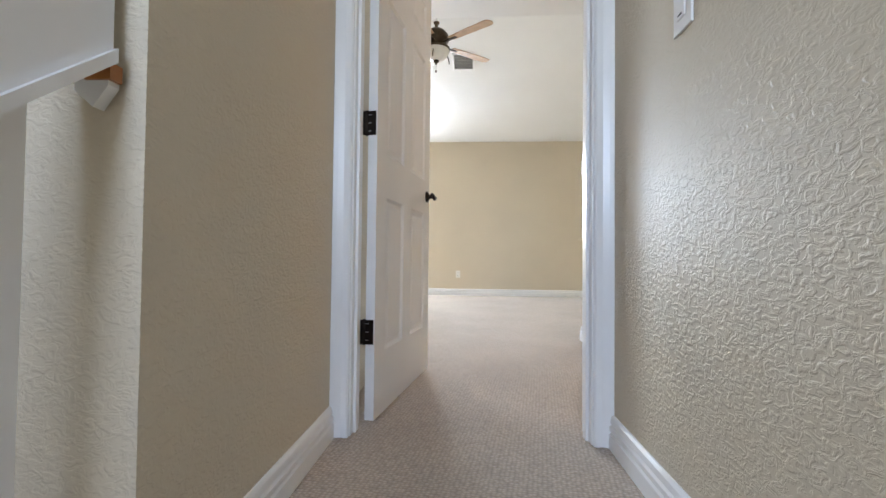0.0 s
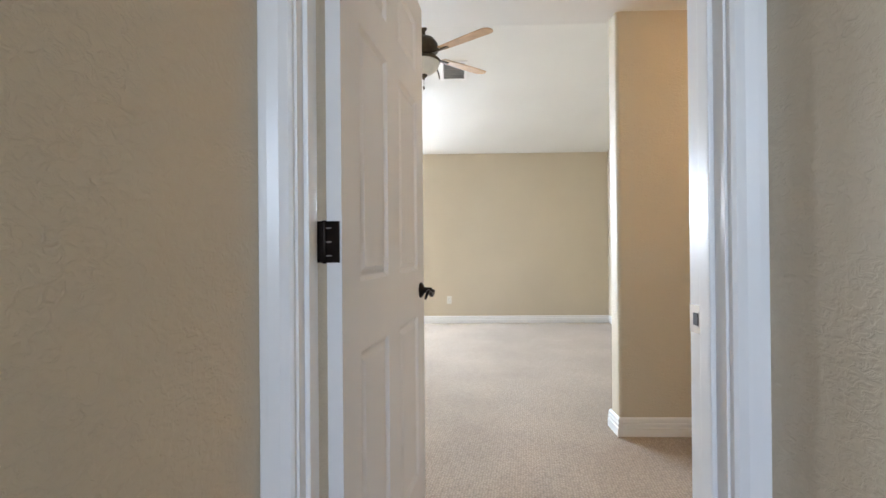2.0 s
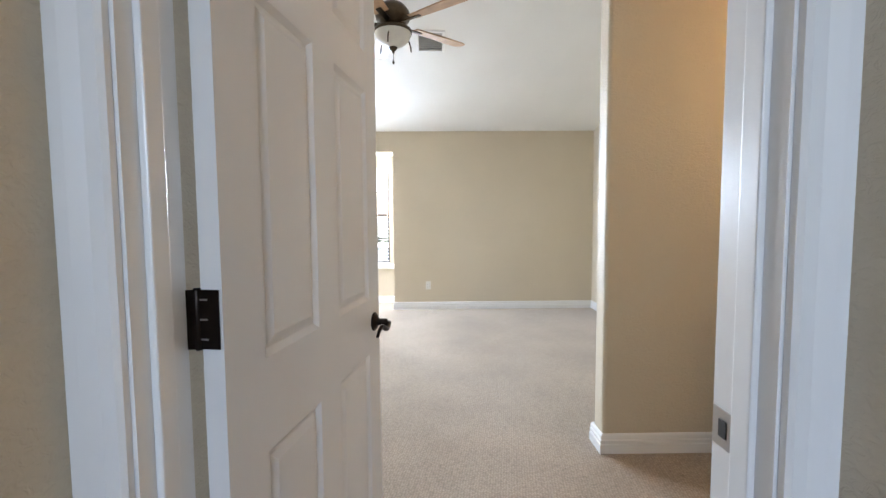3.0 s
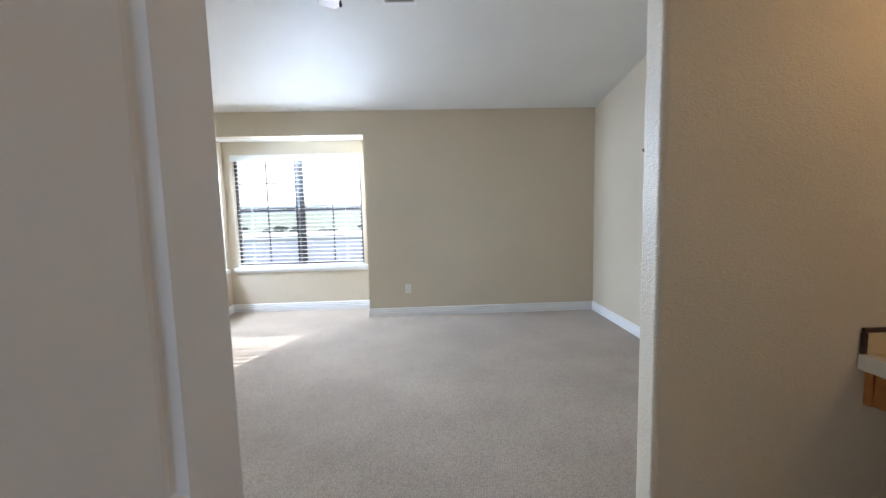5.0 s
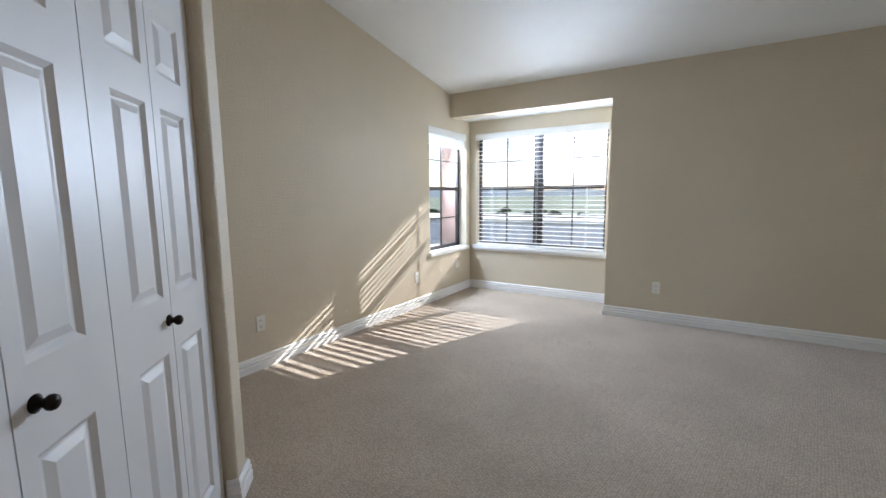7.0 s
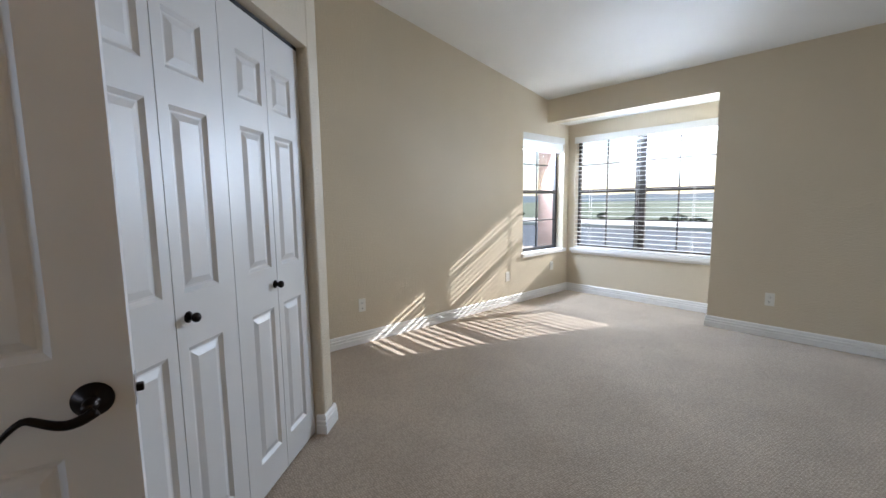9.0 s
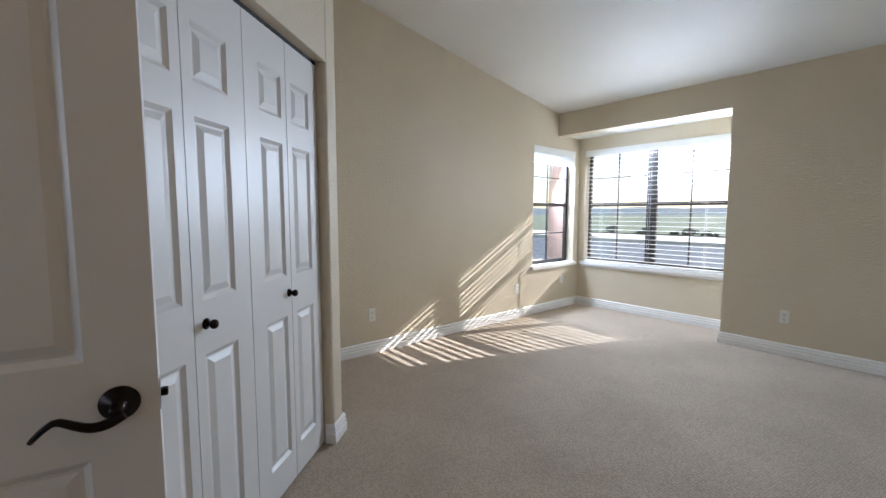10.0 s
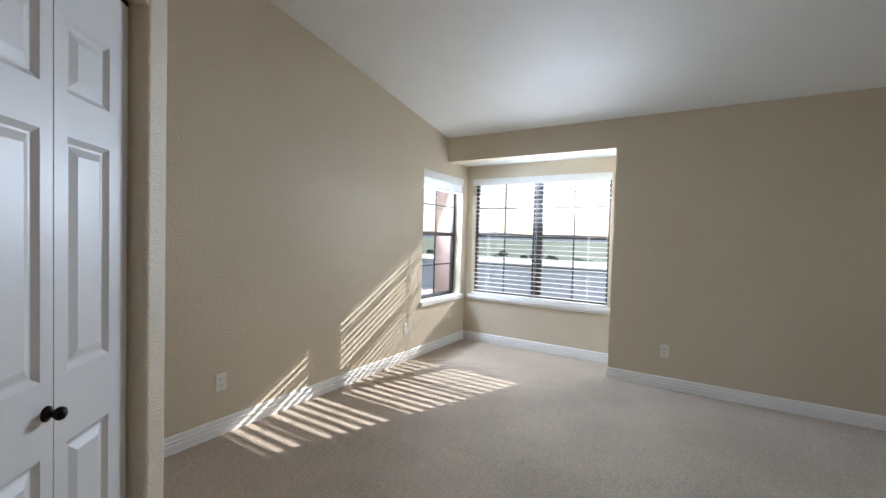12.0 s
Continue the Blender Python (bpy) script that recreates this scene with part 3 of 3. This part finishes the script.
blind("white slatted blind drawn up in the narrow side window", 0.86, 12, 2.082, 0.0075, pose(LX - 0.03, 4.960, 0, 0, 0, 90))


# ---- outlets and switch ----
def outlet(m):
    o = empty("wall_outlet", m, "ivory plastic duplex outlet on the wall", "outlet", "wall outlets")
    part("cover_plate", bx(-0.035, 0.035, -0.006, -0.0003, -0.058, 0.058, bevel=0.003), PLASTIC, o)
    for z in (-0.021, 0.021):
        bm = lathe(bmesh.new(), [(0, 0), (0.0165, 0), (0.0165, 0.0018), (0, 0.002)], 16, Matrix.Translation((0, -0.006, z)) @ pose(0, 0, 0, 90))
        s = part("socket", bm, PLASTIC, o)
        part("slot", bx(-0.008, -0.0055, -0.0086, -0.0079, z - 0.002, z + 0.007), HOLE, s)
        part("slot", bx(0.0055, 0.008, -0.0086, -0.0079, z - 0.002, z + 0.006), HOLE, s)
        part("slot", bx(-0.0025, 0.0025, -0.0086, -0.0079, z - 0.010, z - 0.006), HOLE, s)
    return o


outlet(pose(0.316, FY, 0.345))
outlet(pose(LX, 2.673, 0.348, 0, 0, 90))
outlet(pose(LX, 5.570, 0.385, 0, 0, 90))
outlet(pose(LX, 4.665, 0.350, 0, 0, 90))
sw = empty("light_switch", pose(HR, -0.425, 1.172, 0, 0, -90), "white rocker light switch on the hall wall", "light switch")
part("cover_plate", bx(-0.038, 0.038, -0.007, -0.0003, -0.060, 0.060, bevel=0.003), TRIM, sw)
part("rocker", bx(-0.0165, 0.0165, -0.011, -0.0065, -0.033, 0.033, bevel=0.002), TRIM, sw)
part("slot", bx(-0.008, 0.008, -0.0118, -0.0108, -0.027, -0.023), HOLE, sw)

# ---- vanity ----
VX, VTOP, VY0 = 2.075, 0.790, 0.30
van = empty("vanity_counter", Matrix(), "tiled vanity counter with a honey oak drawer front", "vanity")
part("substrate", bx(VX + 0.012, RX - 0.001, VY0, PY0 - 0.001, VTOP - 0.045, VTOP - 0.008), GROUT, van)
part("apron_drawer", bx(VX + 0.030, VX + 0.050, 1.075, PY0 - 0.035, VTOP - 0.178, VTOP - 0.062, bevel=0.006), OAK, van, "honey oak drawer front")
part("apron_rail", bx(VX + 0.046, VX + 0.066, VY0, PY0 - 0.001, VTOP - 0.185, VTOP - 0.046), OAK, van)
part("apron_stile", bx(VX + 0.032, VX + 0.048, PY0 - 0.030, PY0 - 0.001, VTOP - 0.185, VTOP - 0.046, bevel=0.003), OAK, van)
part("apron_stile", bx(VX + 0.032, VX + 0.048, 1.030, 1.070, VTOP - 0.185, VTOP - 0.046, bevel=0.003), OAK, van)
part("drawer_box", bx(VX + 0.066, RX - 0.05, 1.05, PY0 - 0.002, VTOP - 0.165, VTOP - 0.047), OAK, van)
part("support_panel", bx(VX + 0.05, RX - 0.002, VY0, VY0 + 0.02, 0.001, VTOP - 0.046), OAK, van)
tw = 0.304
y = PY0 - 0.004
while y - tw > VY0 - 0.02:
    part("tile", bx(VX - 0.004, VX + 0.045, y - tw + 0.0015, y, VTOP - 0.052, VTOP + 0.004, bevel=0.006), TILE_EDGE, van)
    for k in range(2):
        xa = VX + 0.047 + k * 0.270
        part("tile", bx(xa, min(xa + 0.2685, RX - 0.016), y - tw + 0.0015, y, VTOP - 0.008, VTOP, bevel=0.002), TILE, van)
    part("tile", bx(RX - 0.012, RX - 0.001, y - tw + 0.0015, y, VTOP, VTOP + 0.082, bevel=0.002), TILE, van)
    part("liner", bx(RX - 0.016, RX - 0.001, y - tw + 0.001, y + 0.002, VTOP + 0.082, VTOP + 0.099, bevel=0.004), DARKTRIM, van)
    y -= tw
for k in range(4):
    xa = VX + 0.022 + k * 0.145
    part("tile", bx(xa, min(xa + 0.1435, RX - 0.016), PY0 - 0.012, PY0 - 0.001, VTOP, VTOP + 0.082, bevel=0.002), TILE, van)
part("liner", bx(VX + 0.006, RX - 0.016, PY0 - 0.016, PY0 - 0.001, VTOP + 0.082, VTOP + 0.099, bevel=0.004), DARKTRIM, van)
part("liner", bx(VX + 0.004, VX + 0.020, PY0 - 0.016, PY0 - 0.001, VTOP + 0.004, VTOP + 0.082, bevel=0.004), DARKTRIM, van)
mir = empty("wall_mirror", pose(RX, 0, 0), "large framed wall mirror above the vanity", "mirror")
part("mirror_glass", bx(-0.008, -0.002, 0.52, 1.625, 1.03, 1.86), MIRROR, mir)
for y0, y1, z0, z1 in ((0.49, 0.52, 1.0, 1.89), (1.625, 1.655, 1.0, 1.89), (0.52, 1.625, 1.0, 1.03), (0.52, 1.625, 1.86, 1.89)):
    part("mirror_frame", bx(-0.018, -0.001, y0, y1, z0, z1, bevel=0.005), TRIM, mir)
vl = empty("vanity_light", pose(RX, 1.15, 2.10), "warm globe light bar above the vanity mirror", "wall lamp")
part("back_plate", bx(-0.03, -0.001, -0.30, 0.30, -0.05, 0.05, bevel=0.006), STEEL, vl)
for y in (-0.2, 0.0, 0.2):
    bm = bmesh.new()
    bmesh.ops.create_uvsphere(bm, u_segments=16, v_segments=10, radius=0.045, matrix=Matrix.Translation((-0.085, y, 0)))
    part("globe", bm, BULB, vl, "lit warm glass globe", True)
    part("socket", lathe(bmesh.new(), [(0.02, 0.0), (0.02, 0.045)], 14, Matrix.Translation((-0.03, y, 0)) @ pose(0, 0, 0, 0, -90)), STEEL, vl)

# ---- wall shelf ----
sh = empty("wall_shelf", pose(RX, 3.98, 1.815, 0, 0, 90), "small dark half-round wall shelf on a curved iron bracket", "shelf")
bm = bmesh.new()
pts = [(0.17 * math.cos(a), 0.15 * math.sin(a)) for a in [math.pi * i / 16 for i in range(17)]]
prism(bm, pts, 0.0, 0.014)
part("shelf_board", bm, SHELF, sh)
part("back_bar", bx(-0.009, 0.009, 0.0, 0.006, -0.15, 0.0), SHELF, sh)
part("bracket", sweep(bmesh.new(), [(0, 0.006 + 0.11 * (1 - math.sin(a)), -0.004 - 0.13 * (1 - math.cos(a))) for a in [math.pi / 2 * i / 10 for i in range(11)]], [0.0075] * 11, 8), SHELF, sh)

# ---- ceiling fan ----
FX, FYY, FZ = 0.165, 2.450, 2.625
cz = ZC + SLOPE * (FY - FYY)
fan = empty("ceiling_fan", pose(FX, FYY, FZ), "bronze ceiling fan with oak blades and a frosted bowl light", "ceiling fan")
part("canopy", lathe(bmesh.new(), [(0, cz - FZ + 0.012), (0.07, cz - FZ + 0.012), (0.065, cz - FZ - 0.03), (0.03, cz - FZ - 0.07), (0.0, cz - FZ - 0.072)], 24), TRIM, fan, "white ceiling canopy", True)
part("down_rod", lathe(bmesh.new(), [(0.011, 0.16), (0.011, cz - FZ - 0.06)], 12), TRIM, fan, "white down rod", True)
part("coupling", lathe(bmesh.new(), [(0, 0.175), (0.028, 0.175), (0.028, 0.165), (0.014, 0.155), (0.018, 0.115), (0.03, 0.10)], 18), FANMETAL, fan, "", True)
part("motor", lathe(bmesh.new(), [(0.0, 0.108), (0.045, 0.106), (0.085, 0.085), (0.112, 0.05), (0.118, 0.015), (0.112, -0.005), (0.09, -0.012), (0.09, -0.03), (0.06, -0.055), (0.0, -0.058)], 32), FANMETAL, fan, "", True)
bowl = part("bowl", lathe(bmesh.new(), [(0.125, -0.085), (0.122, -0.105), (0.105, -0.14), (0.07, -0.17), (0.03, -0.185), (0.0, -0.188)], 32), FROST, fan, "frosted glass light bowl", True)
part("bowl_rim", lathe(bmesh.new(), [(0.105, -0.072), (0.128, -0.074), (0.131, -0.084), (0.126, -0.094)], 32), FANMETAL, fan, "", True)
part("finial", lathe(bmesh.new(), [(0.0, -0.182), (0.03, -0.186), (0.022, -0.200), (0.010, -0.210), (0.008, -0.222), (0.0, -0.226)], 16), FANMETAL, fan, "", True)
for k in range(3):
    a = radians(20 + 120 * k)
    part("bowl_arm", sweep(bmesh.new(), [((0.06 + 0.068 * math.sin(q * 1.5)) * math.cos(a), (0.06 + 0.068 * math.sin(q * 1.5)) * math.sin(a), -0.04 - 0.16 * q) for q in [i / 8 for i in range(9)]], [0.005] * 9, 8), FANMETAL, fan, "", True)
chain = part("pull_chain", lathe(bmesh.new(), [(0.0015, -0.27), (0.0015, -0.225)], 8), FANMETAL, fan)
part("chain_fob", lathe(bmesh.new(), [(0.0, -0.30), (0.006, -0.295), (0.008, -0.285), (0.003, -0.268), (0.0, -0.266)], 12), FANMETAL, chain, "", True)
for k in range(5):
    a = radians(-36 + 72 * k)
    bm = bmesh.new()
    pts = [(0.17, -0.048), (0.17, 0.048), (0.40, 0.062), (0.56, 0.066), (0.59, 0.055), (0.605, 0.02), (0.605, -0.02), (0.59, -0.055), (0.56, -0.066), (0.40, -0.062)]
    prism(bm, pts, -0.004, 0.004)
    bl = part("blade", bm, BLADE, fan, "oak fan blade")
    bl.matrix_local = pose(0, 0, -0.028, 0, 0, math.degrees(a)) @ pose(0, 0, 0, 12)
    bm = bx(0.085, 0.23, -0.018, 0.018, -0.012, -0.004, bevel=0.003)
    part("blade_iron", bm, FANMETAL, bl)

# ---- ceiling vent ----
vent = empty("ceiling_vent", pose(0.405, 3.39, ZC + SLOPE * (FY - 3.39), -math.degrees(math.atan(SLOPE))), "white louvred air vent in the sloped ceiling", "vent")
part("backing", bx(-0.11, 0.11, -0.135, 0.135, -0.004, -0.001), VENTDARK, vent)
for x0, x1, y0, y1 in ((-0.13, -0.105, -0.155, 0.155), (0.105, 0.13, -0.155, 0.155), (-0.105, 0.105, -0.155, -0.13), (-0.105, 0.105, 0.13, 0.155)):
    part("frame", bx(x0, x1, y0, y1, -0.012, -0.001, bevel=0.002), TRIM, vent)
for i in range(9):
    s = part("slat", bx(-0.105, 0.105, -0.009, 0.009, -0.001, 0.001), TRIM, vent)
    s.location = (0, -0.115 + i * 0.0285, -0.009)
    s.rotation_euler = (radians(35), 0, 0)

# ---- stair rail ----
rail = empty("stair_rail", pose(-0.045, -0.822, 0.0), "white painted stair handrail with square balusters", "handrail")
K = 0.86


def sloped(bm, x0, x1, ya, yb, za, zb):
    """A bar falling with the stairs from ya to yb."""
    v = []
    for y in (ya, yb):
        d = (y - ya) * K
        v.append([bm.verts.new((x, y, z + d)) for x, z in ((x0, za), (x1, za), (x1, zb), (x0, zb))])
    for i in range(4):
        bm.faces.new((v[0][i], v[0][(i + 1) % 4], v[1][(i + 1) % 4], v[1][i]))
    bm.faces.new(v[0])
    bm.faces.new(v[1])
    return bm


part("rail_board", sloped(bmesh.new(), -0.030, 0.034, 0.0, -1.6, 0.885, 1.06), TRIM, rail)
part("rail_bead", sloped(bmesh.new(), -0.034, 0.042, 0.0, -1.6, 0.868, 0.888), TRIM, rail)
for i in range(6):
    y = -0.105 - 0.24 * i
    part("baluster", bx(-0.014, 0.014, y - 0.014, y + 0.014, -0.19 * (i + 1) - 0.25, 0.875 + y * K), TRIM, rail)
bm = bmesh.new()
pts = [(-0.020, 0.866), (0.026, 0.866), (0.028, 0.838), (0.006, 0.808), (-0.022, 0.832)]
lo = [bm.verts.new((x, 0.0, z)) for x, z in pts]
hi = [bm.verts.new((x, 0.018, z)) for x, z in pts]
bm.faces.new(lo)
bm.faces.new(hi)
for i in range(5):
    bm.faces.new((lo[i], lo[(i + 1) % 5], hi[(i + 1) % 5], hi[i]))
part("bracket", bm, TRIM, rail, "white pointed wall bracket")
part("wood_block", bx(-0.004, 0.034, -0.004, 0.016, 0.845, 0.868), OAK, rail)

# ---- outside ----
bm = bmesh.new()
bmesh.ops.create_grid(bm, x_segments=8, y_segments=8, size=3500)
for v in bm.verts:
    v.co.z = -3.2
setting("ground", bm, GROUND, "dry grassy ground reaching to the hills", "ground")
# ring of far hills; their haze is only the blue of HILL
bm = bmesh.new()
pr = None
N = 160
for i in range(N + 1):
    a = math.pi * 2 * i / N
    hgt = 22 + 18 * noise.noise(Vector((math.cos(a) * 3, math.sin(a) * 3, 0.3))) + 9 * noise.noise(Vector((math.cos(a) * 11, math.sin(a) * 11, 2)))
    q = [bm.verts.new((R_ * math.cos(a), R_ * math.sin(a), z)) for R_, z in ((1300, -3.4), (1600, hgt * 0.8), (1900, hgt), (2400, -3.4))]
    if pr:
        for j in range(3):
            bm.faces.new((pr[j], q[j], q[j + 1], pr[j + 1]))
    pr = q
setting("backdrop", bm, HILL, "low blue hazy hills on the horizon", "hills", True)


def house(x, y, w, d, h, roofm, label, flat=False, turn=0.0):
    o = empty("house", pose(x, y, -3.2, 0, 0, turn), label, "house")
    part("wall", bx(-w / 2, w / 2, -d / 2, d / 2, 0, h), STUCCO if not flat else FLATROOF, o)
    if flat:
        part("roof", bx(-w / 2 - 0.2, w / 2 + 0.2, -d / 2 - 0.2, d / 2 + 0.2, h, h + 0.3, bevel=0.03), FLATROOF, o)
    else:
        bm = bmesh.new()
        e, rh = 0.5, 1.2
        v = [bm.verts.new(c) for c in ((-w / 2 - e, -d / 2 - e, h), (w / 2 + e, -d / 2 - e, h), (w / 2 + e, d / 2 + e, h), (-w / 2 - e, d / 2 + e, h), (-w / 2 + 1.5, 0, h + rh), (w / 2 - 1.5, 0, h + rh))]
        for f in ((0, 1, 5, 4), (1, 2, 5), (2, 3, 4, 5), (3, 0, 4), (3, 2, 1, 0)):
            bm.faces.new([v[i] for i in f])
        part("roof", bm, roofm, o)
    for i in range(3):
        part("window", bx(-w / 2 + (i + 0.6) * w / 3.3, -w / 2 + (i + 0.6) * w / 3.3 + 1.1, -d / 2 - 0.03, -d / 2, 0.9, 2.1), FRAME, o)
    return o


house(-7, 20, 26, 12, 1.9, GREYROOF, "low neighbouring house with a grey shingle roof")
house(24, 22, 26, 12, 1.8, GREYROOF, "neighbouring house with a blue-grey shingle roof")
house(-33, 17, 18, 13, 1.9, GREYROOF, "far low house with a grey roof", turn=25)
house(-20, 45, 130, 10, 1.75, FLATROOF, "long low building with a pale flat roof", True)
# scalloped tile roof below the bay window
rf = empty("tiled_roof", pose(-1.0, 6.15, 0.0), "pale barrel-tile roof edge below the bay window", "roof")
part("roof_deck", bx(-3.2, 3.6, 0.0, 1.3, 0.20, 0.28), ROOFTILE, rf)
tile_mesh = None
for i in range(28):
    if tile_mesh is None:
        bm = bmesh.new()
        r0 = []
        for y, rr in ((0.02, 0.085), (1.35, 0.105)):
            r0.append([bm.verts.new((rr * math.cos(a), y, 0.285 + 0.8 * rr * math.sin(a))) for a in [math.pi * k / 8 for k in range(9)]])
        for k in range(8):
            bm.faces.new((r0[0][k], r0[0][k + 1], r0[1][k + 1], r0[1][k]))
        bm.faces.new(r0[1])
        bm.faces.new(r0[0])
        t = part("tile", bm, ROOFTILE, rf, "", True)
        tile_mesh = t.data
    else:
        t = new("tile", tile_mesh)
        t.parent = rf
    t.location = (-3.1 + i * 0.24, 0, 0)


def tree(x, y, h, seed):
    rnd = random.Random(seed)
    o = empty("tree", pose(x, y, -3.2), "green leafy tree among the distant houses", "tree", "trees outside")
    part("trunk", sweep(bmesh.new(), [(0, 0, 0), (0.1, 0, h * 0.3), (0.0, 0.1, h * 0.6)], [0.22, 0.17, 0.08], 8), SHELF, o)
    vs, fs = [], []
    for i in range(420):
        a, e_, q = rnd.uniform(0, 6.28), rnd.uniform(-1, 1), rnd.random() ** 0.4
        lump = 0.75 + 0.3 * math.sin(a * 3 + seed) * math.cos(e_ * 2.5)
        c = Vector((math.cos(a) * math.sqrt(1 - e_ * e_), math.sin(a) * math.sqrt(1 - e_ * e_), e_)) * q * lump * h * 0.42
        c.x, c.y = c.x * 1.7, c.y * 1.5
        c.z = c.z * 0.75 + h * 0.52
        n0 = Vector((rnd.uniform(-1, 1), rnd.uniform(-1, 1), rnd.uniform(-1, 1))).normalized()
        u_ = n0.orthogonal().normalized() * rnd.uniform(0.18, 0.4)
        w_ = n0.cross(u_)
        k = len(vs)
        vs += [c + u_, c + w_, c - u_, c - w_]
        fs.append((k, k + 1, k + 2, k + 3))
    me = bpy.data.meshes.new("crown")
    me.from_pydata(vs, [], fs)
    me.materials.append(LEAF)
    c = new("crown", me)
    c.parent = o
    return o


for i in range(56):
    rr = random.Random(40 + i)
    tree(-135 + i * 3.4 + rr.uniform(-1.5, 1.5), 72 + rr.uniform(-8, 22), rr.uniform(1.3, 2.1), i)
setting("exterior_pier", bx(-2.50, -2.24, 5.84, 6.20, -0.2, 2.08, bevel=0.01), STUCCO, "pinkish stucco pier outside the narrow window", "wall")
